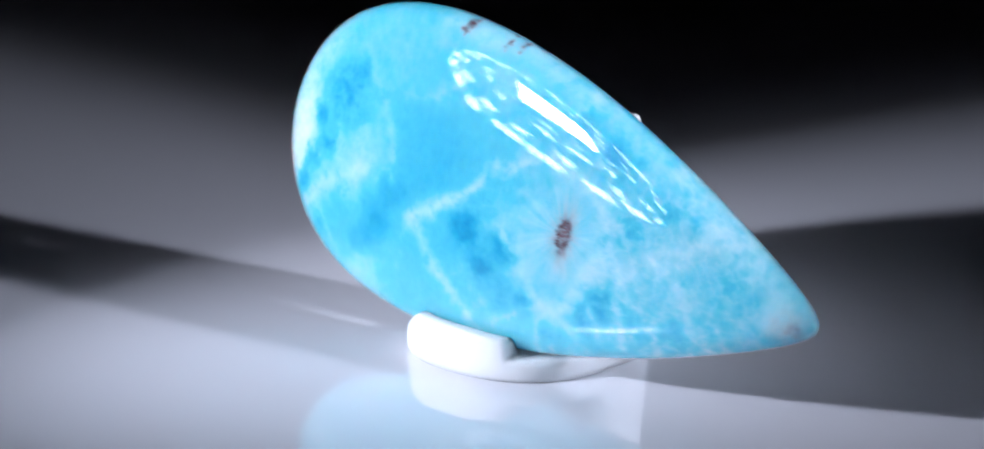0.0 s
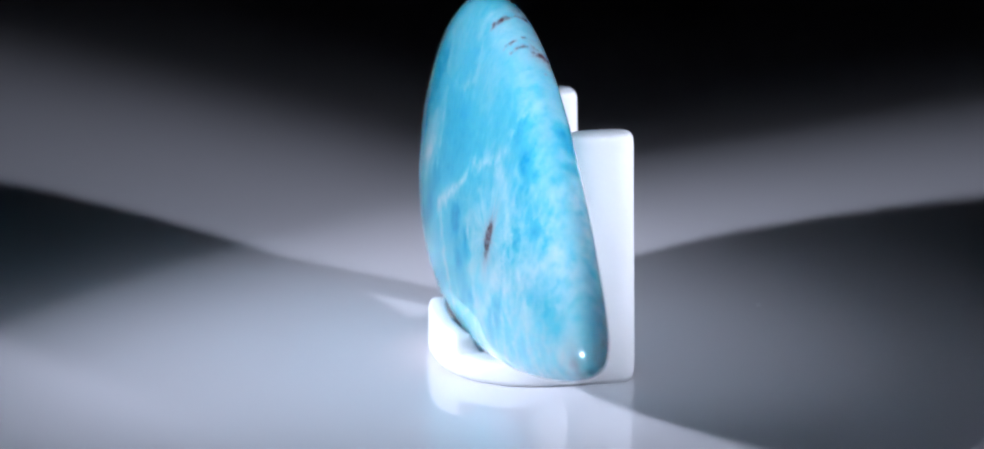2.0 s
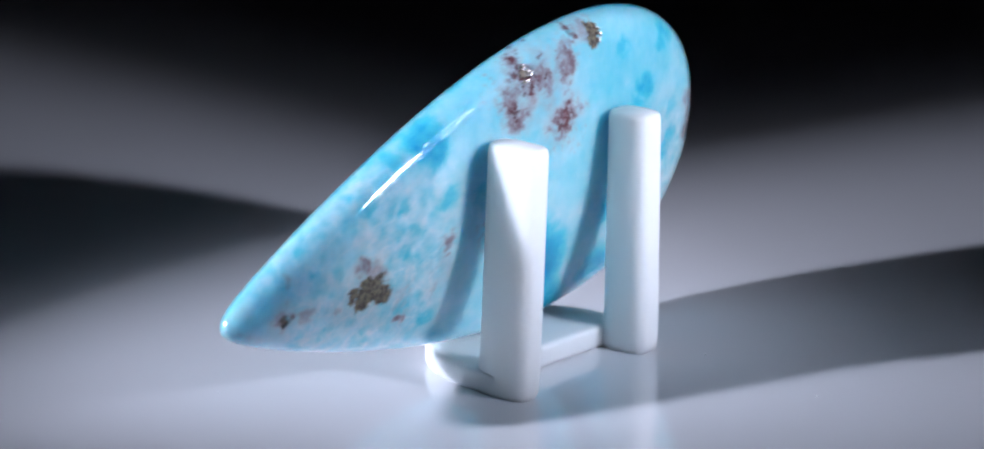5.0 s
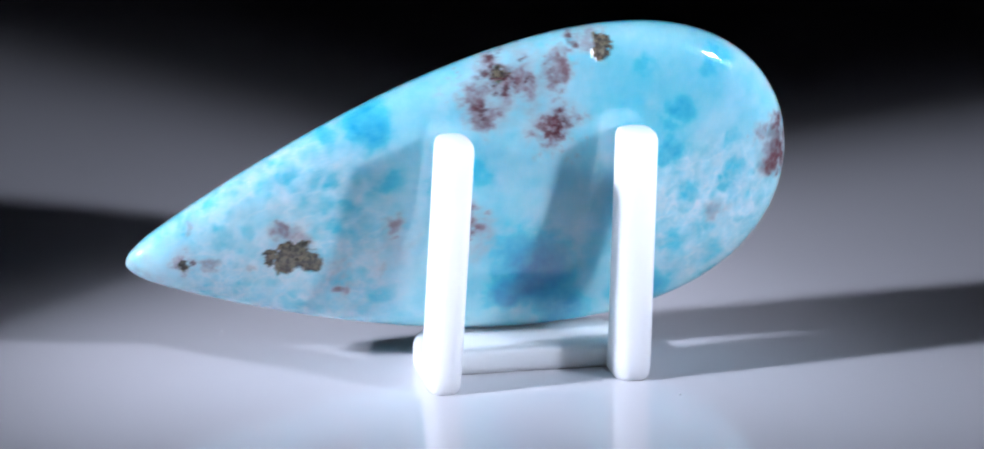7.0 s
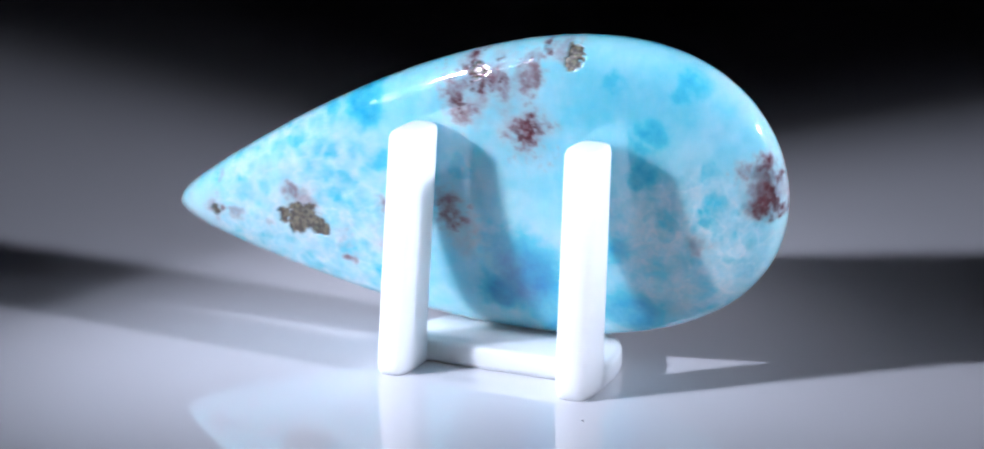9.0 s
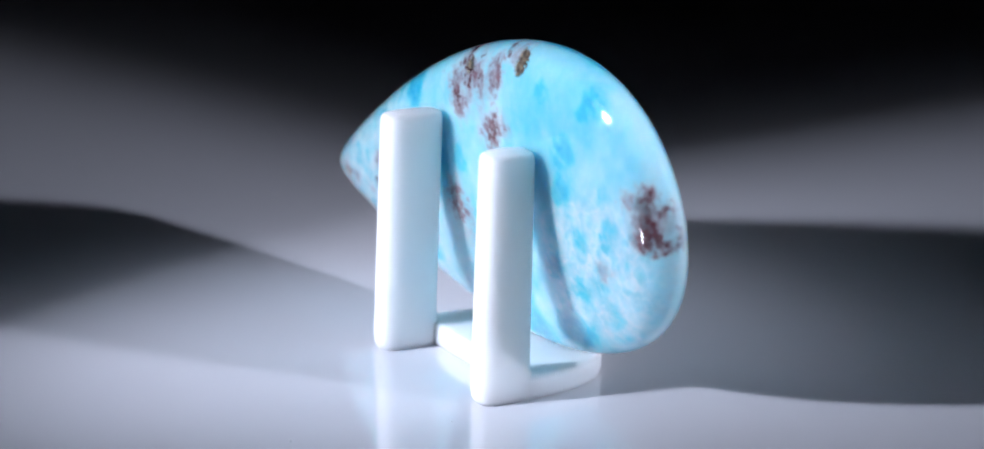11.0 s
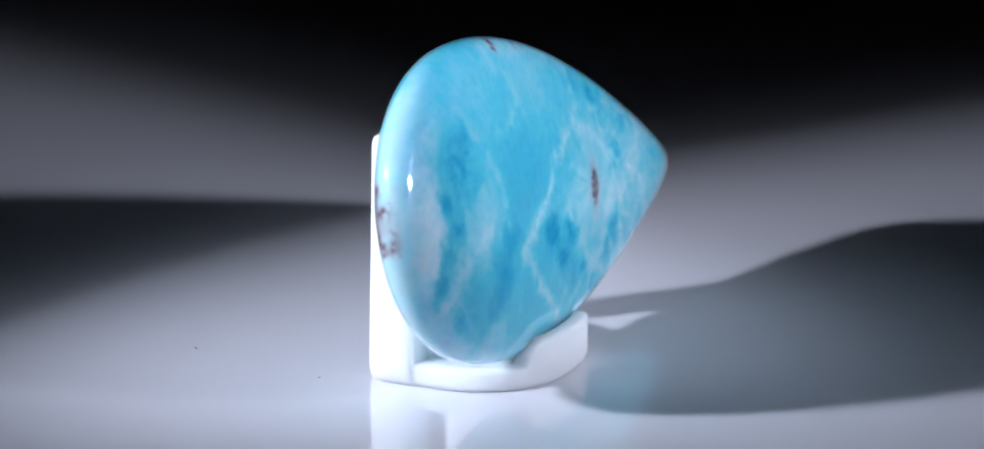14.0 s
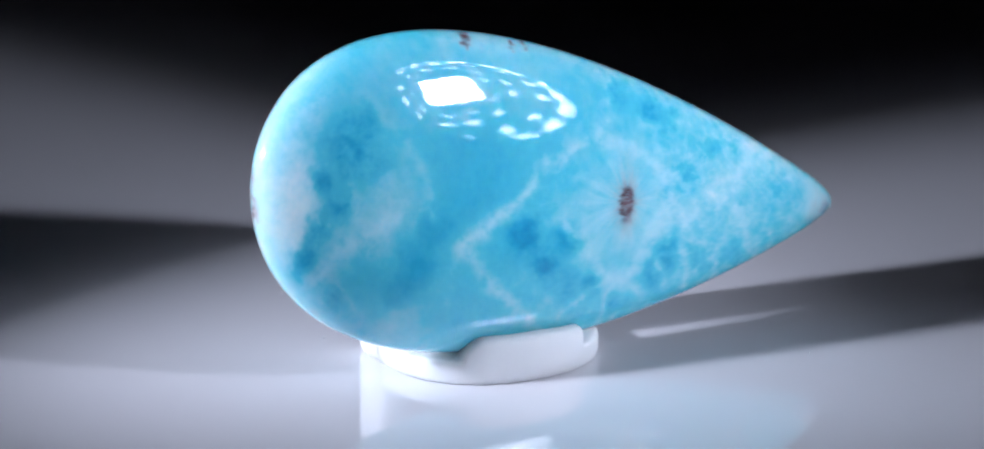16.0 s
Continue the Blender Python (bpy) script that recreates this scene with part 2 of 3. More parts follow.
# ---- display stand, in its own frame: x towards the tip of the stone, y to its back ----
def stand():
    root = new("display_stand")
    tagged(root, "small moulded white plastic easel stand with two uprights", "display stand")
    mm = 1e-3

    def edge(u):
        s = max(0.0, 1 - abs((u + 0.9) / 8.9) ** 2.3)
        return 2.6 - 8.65 * s ** (1 / 2.3)

    arc = []
    for k in range(49):
        a = math.pi * (1 + k / 48)
        ca, sa = math.cos(a), math.sin(a)
        arc.append(((-0.9 + 8.9 * math.copysign(abs(ca) ** (2 / 2.3), ca)) * mm, (2.6 - 8.65 * abs(sa) ** (2 / 2.3)) * mm))
    # the deck runs back under both uprights
    deck = arc + [(x * mm, y * mm) for x, y in ((7.95, 5.6), (6.2, 5.6), (6.2, 3.9), (-7.9, 3.9), (-7.9, 5.6), (-9.8, 5.6))]
    base = slab(deck, 0.0, 1.9 * mm, 0.4 * mm)

    # the lip follows the front edge; its crown falls off at both ends
    rings, u0, u1, rise_from = [], -8.4, 3.9, -6.6
    for k in range(61):
        u = u0 + (u1 - u0) * (1 - math.cos(math.pi * k / 60)) / 2
        y = edge(u) - 0.03 * min(1.0, (u - u0) / 0.8, (u1 - u) / 0.8)
        rise = 1.0 - 0.13 * max(0.0, u / 3.9)
        if u < rise_from + 2.0:
            rise = 0.1 + 0.9 * math.sqrt(max(0.0, 1 - ((rise_from + 2.0 - u) / 2.0) ** 2))
        if u > u1 - 0.5:
            rise *= 0.74 + 0.26 * math.sqrt(max(0.0, 1 - ((u - u1 + 0.5) / 0.5) ** 2))
        top, thick, r = 1.4 + 2.35 * rise, 1.45, 0.38
        sec = [(0.35, 0.03), (0.12, 0.12), (0.0, 0.38), (0.0, top - r)]
        sec += [(r - r * math.cos(math.pi / 2 * i / 4), top - r + r * math.sin(math.pi / 2 * i / 4)) for i in range(1, 5)]
        sec += [(thick - r + r * math.sin(math.pi / 2 * i / 4), top - r + r * math.cos(math.pi / 2 * i / 4)) for i in range(5)]
        sec += [(thick + 0.5, 1.75), (thick + 0.5, 0.03)]
        rings.append([(u * mm, (y + d) * mm, z * mm) for d, z in sec])
    lip = loft(rings)
    bmesh.ops.recalc_face_normals(lip, faces=lip.faces)
    bmesh.ops.recalc_face_normals(base, faces=base.faces)
    joined = bpy.data.meshes.new("lip")
    lip.to_mesh(joined)
    lip.free()
    base.from_mesh(joined)
    bpy.data.meshes.remove(joined)
    body = part("base", base, PLASTIC, root, "base plate with a raised front lip, moulded in one")
    fuse = body.modifiers.new("fuse", "REMESH")
    fuse.mode, fuse.voxel_size, fuse.use_smooth_shade = "VOXEL", 0.12 * mm, True
    ease = body.modifiers.new("ease", "SMOOTH")
    ease.factor, ease.iterations = 0.5, 6

    def upright(x0, x1, y0, y1, lean_x, lean_y, high, taper):
        made = []
        levels = [0.0, 0.15, 0.4, 0.9, 1.5, 2.0, 2.4, 2.9, 3.5, 4.5, 7.0, 10.0, 14.0, 17.0, high - 0.7, high - 0.4, high - 0.2, high - 0.06, high, high + 0.03, high + 0.045]
        for z in levels:
            s = z / high
            foot = 1.1 * max(0.0, 1 - z / 3.6) ** 2
            pull = 0.2 * max(0.0, 1 - z / 0.45) ** 2
            crown = max(0.0, z - high + 0.7) / 0.7
            shrink = 0.0 if crown <= 0 else (0.24 * (1 - math.sqrt(max(0.0, 1 - min(crown, 1.0) ** 2))) if crown <= 1 else 0.24 + (z - high) * 2.0)
            d = pull + shrink
            heel = 0.2 * max(0.0, 1 - z / 1.6) ** 2
            xa, xb = x0 + d + lean_x * s, x1 - d + lean_x * s
            ya, yb = y0 - foot + d + lean_y * s, y1 - heel - d + (lean_y - taper) * s
            plan = []
            for k in range(64):
                t = 2 * math.pi * (k + 0.5) / 64
                ct, st = math.cos(t), math.sin(t)
                plan.append(((xa + xb) / 2 + (xb - xa) / 2 * math.copysign(abs(ct) ** 0.6, ct), (ya + yb) / 2 + (yb - ya) / 2 * math.copysign(abs(st) ** 0.6, st)))
            made.append([(x * mm, y * mm, z * mm) for x, y in plan])
        part("upright", loft(made), PLASTIC, root)

    upright(5.3, 8.0, 3.4, 8.45, -1.05, -0.1, 19.5, 0.1)
    upright(-9.85, -6.9, 3.4, 7.85, -0.35, -0.1, 19.5, 0.45)
    return root


# ---- the stone ----
def pear(th):
    """Outline of the pear-shaped cabochon about its own middle, in millimetres."""
    c, s = math.cos(th), math.sin(th)
    x = 7.42 + 26.53 * c
    y = s * (11.17 - 6.31 * c - 0.14 * math.cos(2 * th) - 0.23 * math.cos(3 * th)) + 0.92 + 0.475 * c - 0.45 * s * s
    return x, y


def crown(rho, dome, roll):
    """Height of the cabochon over its girdle: a low dome that rolls over at the rim."""
    return dome * (1 - rho ** 2) + roll * (1 - rho ** 14) ** 0.5


def smooth01(x):
    x = np.clip(x, 0, 1)
    return x * x * (3 - 2 * x)


def line_mask(u, v, pts, width):
    best = np.full(u.shape, 99.0)
    for (ax, ay), (bx, by) in zip(pts, pts[1:]):
        dx, dy = bx - ax, by - ay
        h = np.clip(((u - ax) * dx + (v - ay) * dy) / (dx * dx + dy * dy), 0, 1)
        best = np.minimum(best, np.hypot(u - ax - h * dx, v - ay - h * dy))
    return 0.20 * np.exp(-(best / (0.5 * width)) ** 2) + 0.60 * np.exp(-(best / (1.25 * width)) ** 2)


def blob_mask(u, v, x, y, r, edge=0.6):
    return 1 - smooth01((np.hypot(u - x, v - y) / r - (1 - edge)) / edge)


def fbm(u, v, w, scale, seed):
    out = np.empty(u.shape)
    for i in range(len(u)):
        out[i] = noise.fractal(Vector((u[i] * scale + seed, v[i] * scale - seed, w[i] * scale)), 0.9, 2.1, 4)
    return out


def stone():
    around, across = 560, 180
    turn_x, turn_y = math.cos(radians(-10.35)), math.sin(radians(-10.35))
    fat = -3.0
    rim = [pear(2 * math.pi * k / around) for k in range(around)]
    pts, faces = [], []

    def place(x, y, h):
        return (x * turn_x - y * turn_y, h, 14.0 + x * turn_y + y * turn_x)

    # latitudes from the crown of the front, over the girdle, to the crown of the back
    rows = 2 * across
    for j in range(1, rows):
        phi = math.pi * j / rows
        rho = math.sin(phi) if j != across else 1.0
        front = j < across
        h = -crown(rho, 1.45, 1.60) if front else crown(rho, 1.55, 1.90)
        for x, y in rim:
            pts.append(place(fat + (x - fat) * rho, y * rho, h))
    pts.append(place(fat, 0, -3.05))
    pts.append(place(fat, 0, 3.45))
    top, bottom = len(pts) - 2, len(pts) - 1
    for j in range(rows - 2):
        for i in range(around):
            k = (i + 1) % around
            faces.append((j * around + i, (j + 1) * around + i, (j + 1) * around + k, j * around + k))
    for i in range(around):
        k = (i + 1) % around
        faces.append((top, i, k))
        last = (rows - 2) * around
        faces.append((bottom, last + k, last + i))
    p = np.array(pts)
    u, w, v = p[:, 0].copy(), p[:, 1].copy(), p[:, 2].copy()
    # warped places, so that no vein runs straight
    a, c = fbm(u, v, w, 0.22, 3.1), fbm(u, v, w, 0.22, 17.7)
    e, g = fbm(u, v, w, 0.9, 5.3), fbm(u, v, w, 0.9, 29.9)
    wu, wv = u + 0.7 * a + 0.45 * e, v + 0.7 * c + 0.45 * g
    su, sv = u + 0.6 * a + 0.16 * e, v + 0.6 * c + 0.16 * g
    ruf = fbm(u, v, w, 2.2, 41.0)
    face, back = smooth01((0.6 - w) / 1.2), smooth01((w + 0.6) / 1.2)
    rust, core, pit = (np.zeros(len(u)) for _ in range(3))
    grit, coarse = fbm(u, v, w, 1.3, 83.0), fbm(u, v, w, 0.45, 97.0)
    away, swing = np.hypot(u - 12.1, v - 12.3), np.arctan2(v - 12.3, u - 12.1)
    fibre = fbm(np.cos(swing) * 5, np.sin(swing) * 5, away * 0.2, 1.0, 71.0)
    fade = np.clip(0.95 + 0.9 * g + 0.7 * a, 0.3, 1.25)

    def put(target, m, amount=1.0):
        np.maximum(target, np.clip(m, 0, 1) * amount, out=target)

    def wash(tone, spots, edge=0.85, rough=0.0):
        """Lays soft patches over a tone: place, radius, the tone they bring and how strongly."""
        for x, y, r, to, k in spots:
            m = blob_mask(wu, wv, x, y, 1.12 * r, edge) * k
            tone += (to + rough * (0.7 * e + 0.5 * ruf) - tone) * m

    def stroke(tone, pts, width, to, k):
        m = np.clip(line_mask(su, sv, pts, 1.2 * width) * 0.88 * k * fade, 0, 1)
        tone += (to - tone) * m

    # front: azure clouds between pale veins, and the pale cell with fibres running out from its red eye
    front_tone = 0.50 + 0.06 * coarse
    wash(front_tone, ((-1.1, 15.6, 7.5, 0.40, 0.9), (-1.9, 6.9, 5.5, 0.44, 0.85), (-7.6, 24.0, 6.0, 0.57, 0.8), (3.7, 23.2, 5.5, 0.6, 0.8), (-9.4, 15.0, 4.2, 0.61, 0.85), (-11.7, 10.3, 3.0, 0.44, 0.8), (-9.0, 4.5, 3.0, 0.64, 0.8), (21.6, 12.1, 9.5, 0.57, 0.9)), 0.85, 0.0)
    wash(front_tone, ((-17.4, 17.2, 3.8, 0.92, 0.9), (-17.7, 13.9, 3.3, 0.92, 0.9), (-16.8, 20.4, 2.8, 0.74, 0.8), (-14.8, 23.4, 3.0, 0.66, 0.7)), 0.6, 0.16)
    wash(front_tone, ((-11.8, 19.6, 2.6, 0.33, 0.85), (-10.6, 21.1, 2.0, 0.36, 0.7), (-14.1, 17.3, 1.4, 0.24, 0.85), (-12.8, 15.2, 1.6, 0.29, 0.8), (-15.1, 13.8, 1.5, 0.3, 0.8), (-16.1, 12.0, 1.7, 0.3, 0.85), (-14.1, 8.6, 1.8, 0.42, 0.7), (-10.3, 18.2, 2.0, 0.38, 0.6), (-16.5, 10.7, 1.1, 0.34, 0.7)), 0.85, 0.18)
    wash(front_tone, ((-5.4, 12.3, 2.2, 0.31, 0.8), (-7.0, 9.6, 2.2, 0.29, 0.85), (-8.5, 8.1, 1.6, 0.32, 0.75)), 0.8, 0.0)
    stroke(front_tone, [(-10.1, 23.3), (-8.9, 21.5), (-7.4, 20.0), (-6.6, 17.8), (-5.5, 15.2), (-5.5, 13.5)], 0.55, 0.66, 0.7)
    stroke(front_tone, [(-15.1, 10.0), (-13.7, 11.4), (-12.2, 12.3), (-10.2, 13.0), (-7.6, 14.3)], 0.85, 0.76, 0.85)
    stroke(front_tone, [(-13.2, 9.4), (-12.3, 7.8), (-11.4, 6.2)], 0.3, 0.64, 0.6)
    stroke(front_tone, [(-2.9, 10.6), (-4.2, 8.7), (-4.6, 6.8)], 0.5, 0.58, 0.5)
    stroke(front_tone, [(-2.9, 25.8), (-0.0, 24.1), (0.1, 22.2), (-2.0, 20.6), (-5.3, 20.2)], 0.5, 0.68, 0.6)
    stroke(front_tone, [(-10.5, 4.7), (-8.1, 6.1), (-6.6, 3.1)], 0.8, 0.66, 0.6)
    wash(front_tone, ((3.8, 13.0, 3.0, 0.5, 0.7), (2.5, 10.8, 2.3, 0.17, 0.95), (4.2, 8.2, 1.7, 0.22, 0.9), (6.3, 9.9, 1.8, 0.26, 0.85), (8.6, 6.2, 1.4, 0.24, 0.85), (6.0, 6.5, 1.7, 0.34, 0.8), (11.0, 4.5, 1.2, 0.28, 0.8), (6.1, 15.6, 1.6, 0.46, 0.8), (7.2, 4.5, 1.5, 0.4, 0.7)), 0.85, 0.15)
    wash(front_tone, ((11.9, 20.9, 1.8, 0.32, 0.85), (15.3, 19.5, 1.7, 0.28, 0.9), (17.5, 18.7, 1.3, 0.32, 0.85), (16.4, 17.1, 1.3, 0.4, 0.7), (20.9, 16.0, 1.6, 0.42, 0.75), (23.3, 15.6, 1.0, 0.42, 0.7), (17.5, 13.5, 2.2, 0.46, 0.75), (15.9, 11.1, 1.5, 0.48, 0.6), (15.7, 7.4, 2.0, 0.3, 0.85), (14.3, 6.0, 1.5, 0.28, 0.85), (18.9, 6.9, 1.8, 0.42, 0.75), (22.8, 6.9, 2.2, 0.4, 0.8), (25.6, 7.6, 1.3, 0.42, 0.6), (23.0, 11.0, 1.8, 0.54, 0.6), (29.1, 9.4, 1.8, 0.58, 0.5)), 0.85, 0.2)
    halo = blob_mask(wu, wv, 11.0, 12.2, 5.2, 0.5)
    front_tone += (0.66 + 0.12 * fibre - front_tone) * halo * 0.85
    stroke(front_tone, [(12.0, 22.7), (11.3, 20.9), (10.5, 18.3), (8.4, 17.3), (6.8, 16.8), (4.6, 16.1), (3.2, 14.7), (1.4, 13.4), (-0.2, 12.6), (-1.6, 11.4), (-2.7, 10.5)], 0.55, 0.8, 0.9)
    stroke(front_tone, [(-2.7, 10.5), (-1.6, 9.1), (-0.3, 7.1), (1.5, 5.4), (3.3, 3.6)], 0.5, 0.74, 0.85)
    stroke(front_tone, [(10.4, 17.5), (12.9, 16.5), (15.3, 14.9), (16.1, 12.7), (15.1, 10.5), (13.7, 8.4), (11.9, 6.2), (10.2, 7.0), (7.7, 9.4), (6.3, 11.9)], 0.7, 0.82, 0.75)
    stroke(front_tone, [(14.4, 9.8), (17.1, 10.7), (20.9, 11.7), (24.3, 13.3), (25.4, 14.6)], 0.75, 0.78, 0.75)
    stroke(front_tone, [(20.9, 11.7), (23.4, 9.5), (24.0, 7.1)], 0.5, 0.72, 0.6)
    stroke(front_tone, [(14.2, 18.6), (15.9, 17.6), (15.8, 16.1)], 0.4, 0.72, 0.7)
    stroke(front_tone, [(11.4, 6.4), (10.0, 4.7), (9.6, 3.2)], 0.28, 0.7, 0.75)
    stroke(front_tone, [(11.8, 6.1), (11.5, 4.4), (11.1, 3.1)], 0.28, 0.7, 0.75)
    stroke(front_tone, [(12.1, 6.3), (13.2, 4.6), (14.1, 3.4)], 0.28, 0.7, 0.75)
    stroke(front_tone, [(11.0, 6.5), (7.7, 5.4), (5.5, 4.3)], 0.28, 0.7, 0.75)
    stroke(front_tone, [(13.7, 8.1), (15.1, 6.4), (15.6, 4.5)], 0.28, 0.7, 0.75)
    stroke(front_tone, [(16.9, 8.2), (17.8, 6.5), (18.1, 4.9)], 0.28, 0.7, 0.75)
    stroke(front_tone, [(-2.5, 27.1), (2.8, 26.1), (8.2, 24.4), (13.7, 22.1), (19.4, 19.2), (25.4, 15.7), (31.1, 11.5)], 0.75, 0.76, 0.7)
    wash(front_tone, ((31.6, 10.0, 2.2, 0.8, 0.8),))
    left_zone = blob_mask(u, v, -13.0, 14.0, 7.0, 0.5)
    right = blob_mask(u, v, 22.0, 11.0, 10.5, 0.5) * (1 - 0.8 * halo)
    web = np.exp(-(fbm(u, v, w, 0.30, 113.0) / 0.17) ** 2) * (0.6 + 0.8 * np.abs(coarse))
    frost = np.exp(-(fbm(u, v, w, 0.75, 151.0) / 0.13) ** 2)
    front_tone += (0.09 * web + 0.07 * frost) * right + 0.07 * web * left_zone
    front_tone += 0.05 * grit * right + 0.02 * grit
    eye = np.hypot((u + 0.16 * ruf - 12.0 - 0.10 * (v - 12.3)) / 0.62, (v + 0.2 * e - 12.3) / 1.30)
    put(rust, np.exp(-(eye / 1.55) ** 2) * face * (0.9 + 0.9 * fibre), 0.85)
    put(core, np.exp(-((eye - 0.78) / 0.36) ** 2) * face * (0.85 + 0.8 * ruf), 0.95)
    put(core, np.exp(-(eye / 0.9) ** 2) * face, 0.35)
    for x, y, r in ((-0.3, 26.6, 0.8), (4.8, 25.4, 0.8), (3.4, 25.8, 0.5)):
        put(rust, blob_mask(wu, wv, x, y, r, 0.8) * (0.7 + 1.2 * ruf), 0.9)
        put(core, blob_mask(wu, wv, x, y, r * 0.6, 0.8), 0.6)

    # back: mottled towards the tip and the foot of the round end, with rust clouds and dark inclusions
    mott = fbm(u, v, w, 0.8, 63.0)
    where = np.clip(blob_mask(u, v, 22, 11, 14, 0.6) + blob_mask(u, v, -12, 12, 9, 0.6), 0, 1)
    back_tone = 0.67 + 0.09 * coarse + (0.05 + 0.19 * mott + 0.08 * grit + 0.14 * np.exp(-(fbm(u, v, w, 0.45, 131.0) / 0.13) ** 2)) * where
    wash(back_tone, ((-7.0, 22.5, 6.5, 0.55, 0.85), (0.1, 12.0, 4.2, 0.72, 0.8), (-0.7, 22.9, 2.4, 0.76, 0.7), (-5.1, 6.6, 2.0, 0.74, 0.7), (6.3, 3.0, 2.2, 0.76, 0.7),
                     (30.5, 9.5, 3.2, 0.84, 0.8), (24.0, 13.0, 3.0, 0.80, 0.6), (12.0, 9.5, 3.0, 0.78, 0.6), (13.0, 22.5, 3.0, 0.70, 0.6), (-6.0, 26.5, 3.0, 0.70, 0.6)))
    # the darkest patches, low between the uprights: deep blue with their shadow painted in
    wash(back_tone, ((15.1, 20.8, 2.1, 0.26, 0.85), (18.3, 19.8, 1.1, 0.36, 0.7), (-8.9, 21.0, 1.8, 0.28, 0.85), (-8.7, 17.8, 1.6, 0.3, 0.85), (-6.3, 11.3, 1.5, 0.28, 0.8), (-6.9, 5.9, 2.6, 0.2, 0.85), (-12.1, 25.3, 1.8, 0.38, 0.8), (1.6, 7.8, 3.9, 0.05, 0.95), (4.1, 6.2, 2.2, 0.08, 0.9), (-1.0, 3.8, 2.8, 0.22, 0.8), (-6.4, 24.8, 1.3, 0.42, 0.6), (3.1, 10.1, 3.3, 0.2, 0.7)), 0.75, 0.18)
    wash(back_tone, ((14.1, 16.3, 1.3, 0.36, 0.7), (17.9, 16.2, 0.9, 0.42, 0.7), (17.5, 12.9, 1.2, 0.4, 0.7), (16.7, 14.3, 0.8, 0.34, 0.7), (21.4, 16.9, 1.2, 0.42, 0.7), (9.9, 15.3, 1.6, 0.4, 0.6), (6.7, 16.5, 1.5, 0.34, 0.7), (-14.1, 15.7, 1.2, 0.44, 0.7), (-13.3, 18.4, 1.1, 0.46, 0.7), (-10.5, 14.7, 1.2, 0.44, 0.7), (-13.2, 14.6, 0.7, 0.36, 0.8), (-9.6, 10.2, 1.3, 0.44, 0.6), (27.0, 12.2, 1.1, 0.5, 0.6), (24.5, 12.5, 0.9, 0.5, 0.6), (14.1, 6.7, 1.4, 0.42, 0.6), (17.1, 8.2, 1.2, 0.46, 0.6), (-13.0, 8.9, 1.4, 0.48, 0.6)), 0.75, 0.2)
    stroke(back_tone, [(-4.0, 11.5), (0.5, 12.3), (4.5, 11.8)], 0.6, 0.86, 0.8)
    stroke(back_tone, [(-6.5, 22.0), (-10.5, 19.2), (-13.5, 20.5)], 0.5, 0.74, 0.7)
    front_tone = 0.52 + 1.12 * (front_tone - 0.53)
    tone = np.clip(front_tone * face + back_tone * (1 - face), 0.02, 1.0)
    girdle = smooth01((1.8 - np.abs(w)) / 1.4) * smooth01((-9.0 - u) / 6.0)
    tone += (0.88 - tone) * girdle * 0.75
    tone -= 0.01 * back
    for x, y, r, k in ((29.4, 9.9, 1.1, 0.8), (21.7, 12.5, 1.1, 0.75), (20.5, 11.8, 1.4, 0.6), (13.3, 12.5, 0.9, 0.75), (17.2, 7.0, 0.6, 0.8), (27.4, 9.6, 0.7, 0.6),
                       (24.7, 9.2, 0.5, 0.5), (17.4, 9.1, 1.5, 0.4), (14.3, 9.1, 0.7, 0.4), (29.4, 12.5, 0.5, 0.5), (0.9, 20.0, 2.3, 0.9), (7.9, 12.4, 2.0, 0.9)):
        put(rust, smooth01((blob_mask(wu, wv, x, y, 1.6 * r, 0.95) + 0.5 * e + 0.35 * ruf - 0.12) / 0.95) * blob_mask(u, v, x, y, 2.2 * r, 0.4) * back, k)
    for x, y, r, k in ((5.7, 24.5, 2.1, 0.85), (7.2, 22.7, 1.8, 0.8), (6.8, 21.4, 1.6, 0.8), (4.0, 24.1, 1.6, 0.8), (0.7, 24.6, 1.7, 0.8), (0.7, 25.5, 1.1, 0.7),
                       (2.5, 22.3, 1.1, 0.4), (-1.7, 26.7, 1.1, 0.6), (-17.2, 18.5, 1.2, 0.9), (-17.6, 16.0, 1.3, 0.95), (-17.5, 17.3, 1.0, 0.9), (-16.0, 18.2, 0.8, 0.7), (-12.8, 12.3, 1.1, 0.55)):
        on = smooth01((w + 0.9) / 1.2) if x < -15 else back
        put(rust, smooth01((blob_mask(wu, wv, x, y, 1.6 * r, 0.95) + 0.5 * e + 0.35 * ruf - 0.12) / 0.95) * blob_mask(u, v, x, y, 2.2 * r, 0.4) * on, k)
    for x, y, r in ((0.9, 20.0, 1.6), (5.7, 24.4, 1.6), (7.0, 21.7, 1.2), (-17.5, 15.4, 0.9), (-17.0, 18.7, 0.7), (8.4, 12.3, 0.8), (3.4, 24.0, 0.5)):
        on = smooth01((w + 0.9) / 1.2) if x < -15 else back
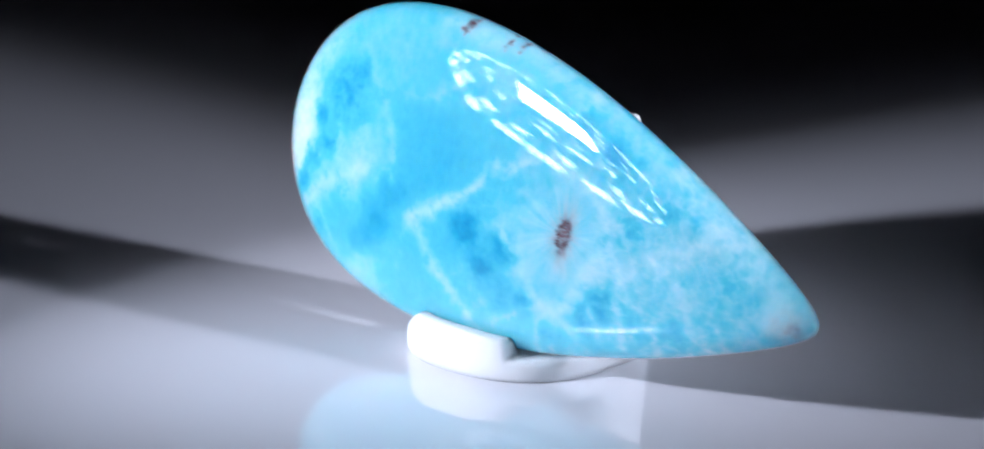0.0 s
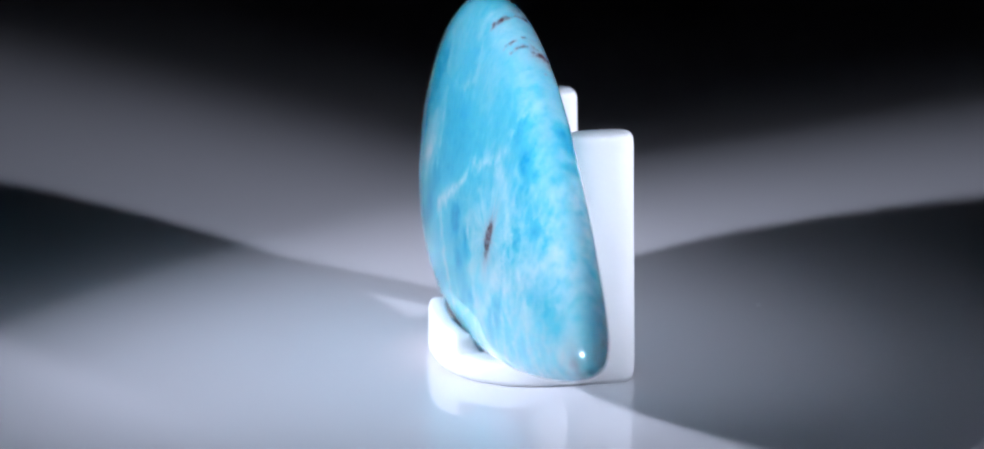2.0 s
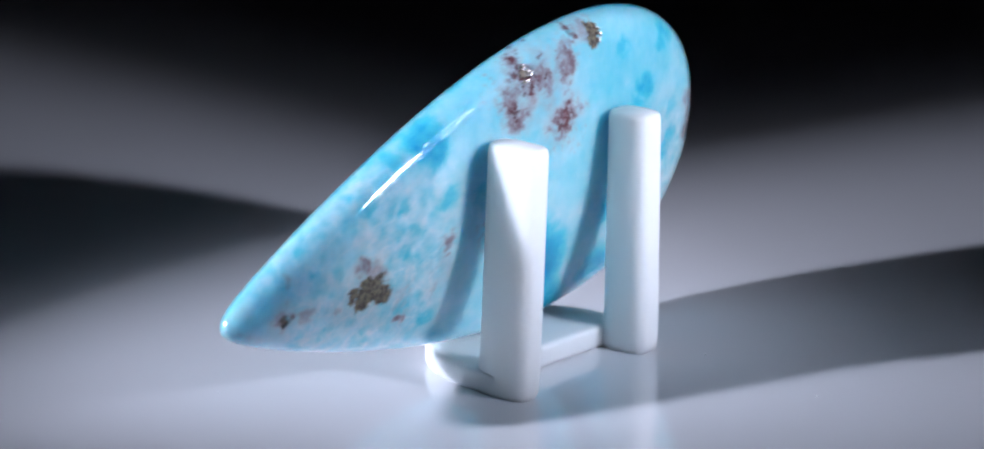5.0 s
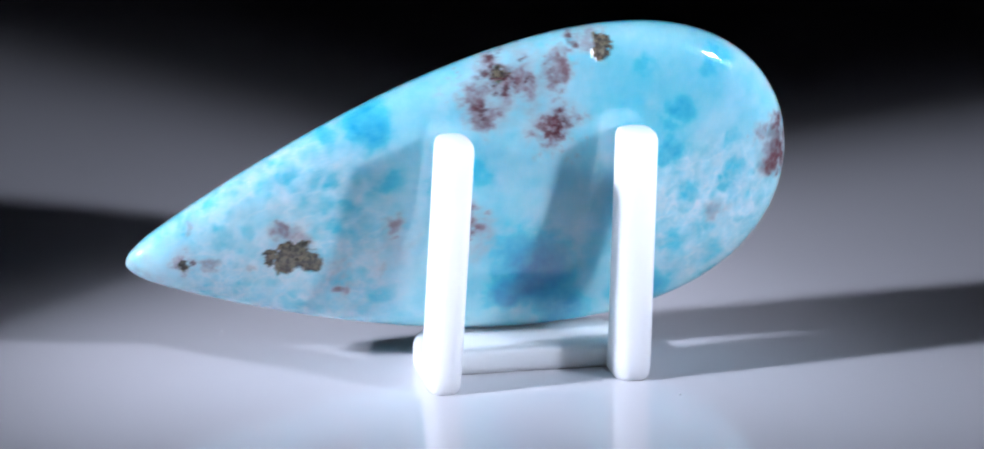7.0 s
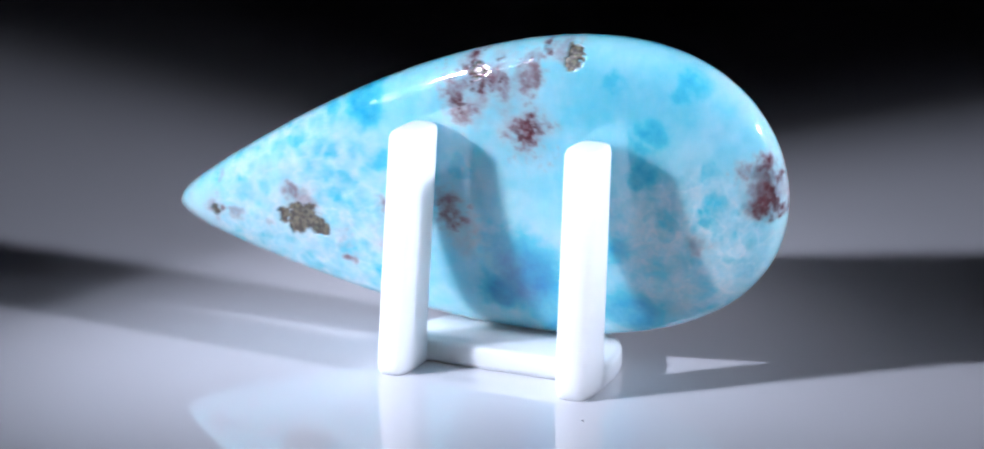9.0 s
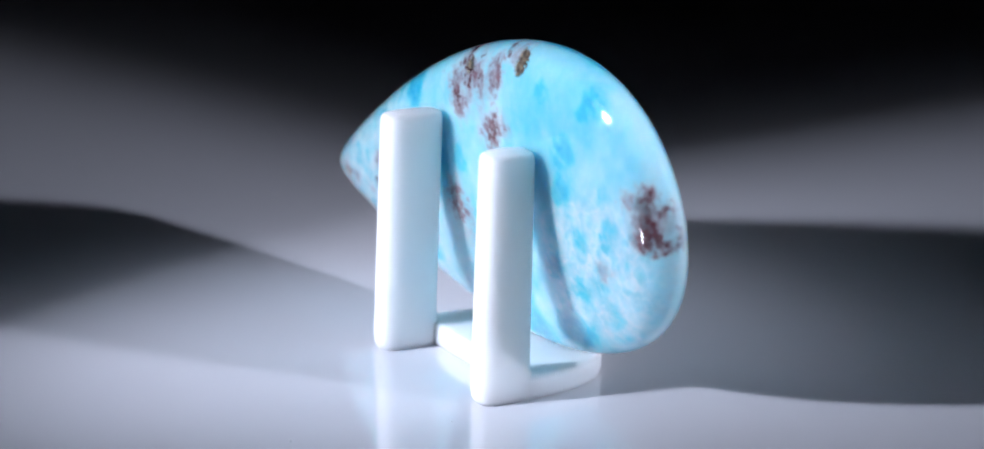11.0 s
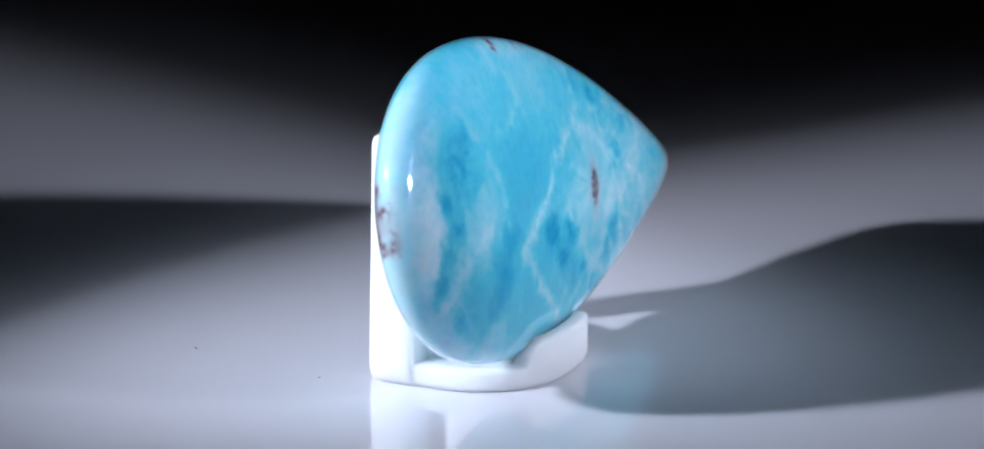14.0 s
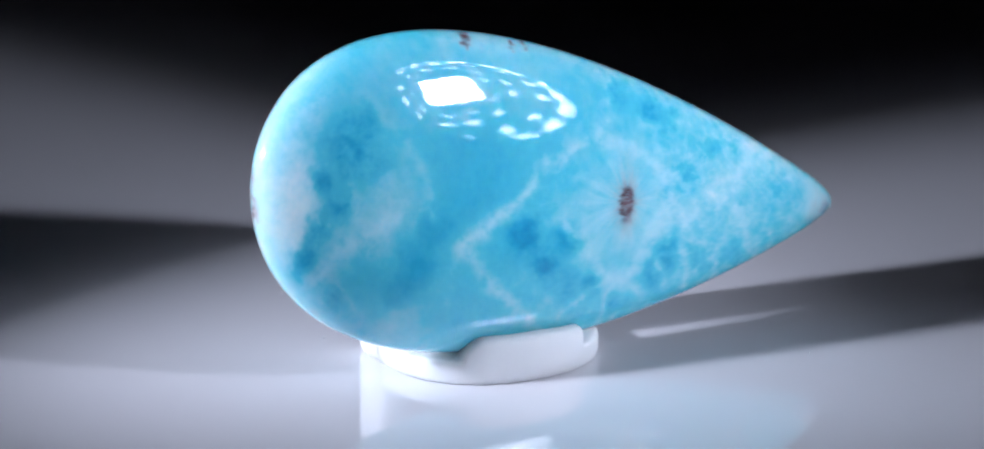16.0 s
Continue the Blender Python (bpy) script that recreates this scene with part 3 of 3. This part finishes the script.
        put(core, blob_mask(wu, wv, x, y, r, 0.6) * on * smooth01((ruf - 0.03) / 0.22), 0.75)
    for x, y, r in ((-17.2, 18.1, 1.3), (-17.4, 17.0, 1.4), (-17.5, 15.7, 1.5)):
        put(core, blob_mask(wu + 0.3 * ruf, wv, x, y, r, 0.8) * smooth01((w + 0.9) / 1.0) * (0.95 + 0.3 * ruf), 0.7)
    put(rust, blob_mask(u + 0.3 * ruf, v + 0.3 * e, -17.6, 16.9, 2.5, 0.85) * smooth01((w + 0.9) / 1.0), 0.7)
    for x, y, r, k in ((4.5, 23.6, 4.8, 0.66), (0.9, 20.2, 3.4, 0.68), (20.8, 10.9, 2.6, 0.4), (7.0, 11.5, 3.0, 0.5), (14.0, 10.5, 3.4, 0.3), (29.4, 10.0, 1.8, 0.45), (-13.0, 12.4, 1.9, 0.4)):
        put(rust, blob_mask(wu, wv, x, y, r, 0.9) * back * (0.9 + 0.9 * e), k)
    put(rust, back * where * (0.7 + 1.2 * e), 0.12)
    put(rust, blob_mask(wu, wv, 33.2, 8.4, 3.6, 0.9) * smooth01((2.2 - np.abs(w)) / 1.2) * (0.8 + 0.6 * e), 0.6)
    for x, y, r in ((22.9, 10.4, 0.5), (21.7, 9.8, 0.8), (20.6, 10.5, 0.8), (19.8, 9.9, 0.8), (20.4, 11.3, 0.45), (21.7, 11.0, 0.55), (29.4, 9.8, 0.42), (-2.8, 26.3, 0.65), (-2.5, 25.7, 0.42), (5.3, 24.4, 0.45)):
        put(pit, smooth01((1.15 - np.hypot(u + 0.32 * e + 0.28 * ruf - x, v + 0.32 * g - 0.28 * ruf - y) / (1.12 * r)) / 0.16) * back)
    w -= np.where(w > 0, 0.16, 0.0) * pit * (0.6 + 0.8 * np.abs(ruf))

    places = np.stack([u, w, v], 1) * 1e-3
    masks = (("tone", tone), ("rust", rust), ("core", core), ("pit", pit))

    def skin(name, chosen):
        used = sorted({i for f in chosen for i in f})
        number = {i: k for k, i in enumerate(used)}
        me = bpy.data.meshes.new(name)
        me.from_pydata([tuple(q) for q in places[used]], [], [tuple(number[i] for i in f) for f in chosen])
        for key, values in masks:
            me.attributes.new(key, "FLOAT", "POINT").data.foreach_set("value", np.clip(values[used], 0, 1).astype(np.float32))
        for f in me.polygons:
            f.use_smooth = True
        me.materials.append(LARIMAR)
        return new(name, me)

    # the rough dark inclusions are pieces of their own, let into the back
    knots = ((21, 10.5, 3.0), (29.4, 10.0, 1.2), (-2.8, 26.0, 1.8), (5.1, 24.4, 1.6))
    rest, knot_faces = [], [[] for _ in knots]
    for f in faces:
        i = f[0]
        if min(pit[j] for j in f) > 0.5:
            near = [math.hypot(u[i] - x, v[i] - y) / r for x, y, r in knots]
            knot_faces[near.index(min(near))].append(f)
        else:
            rest.append(f)
    ob = tagged(skin("gemstone", rest), "polished pear-shaped blue larimar cabochon with white veins and rust spots", "gemstone")
    for chosen in knot_faces:
        if chosen:
            piece = tagged(skin("inclusion", chosen), "rough dark olive-brown mineral inclusion")
            piece.parent = ob
    return ob


studio()
for at, turn, cone, watts, size in LAMPS:
    studio_lamp(at, along(at, turn), cone, size)
PLATE, STAND, STONE = turntable(), stand(), stone()
SET = pose(0, 0, 0, 0, 0, 1.469) @ pose(-0.00362, -0.00304, 0, -9.28)


def motions():
    beats = [float(k) for k in range(17)]
    walk(PLATE, [(t, turned(t)) for t in beats])
    walk(STAND, [(t, turned(t)) for t in beats])
    walk(STONE, [(t, turned(t, SET)) for t in beats])


motions()
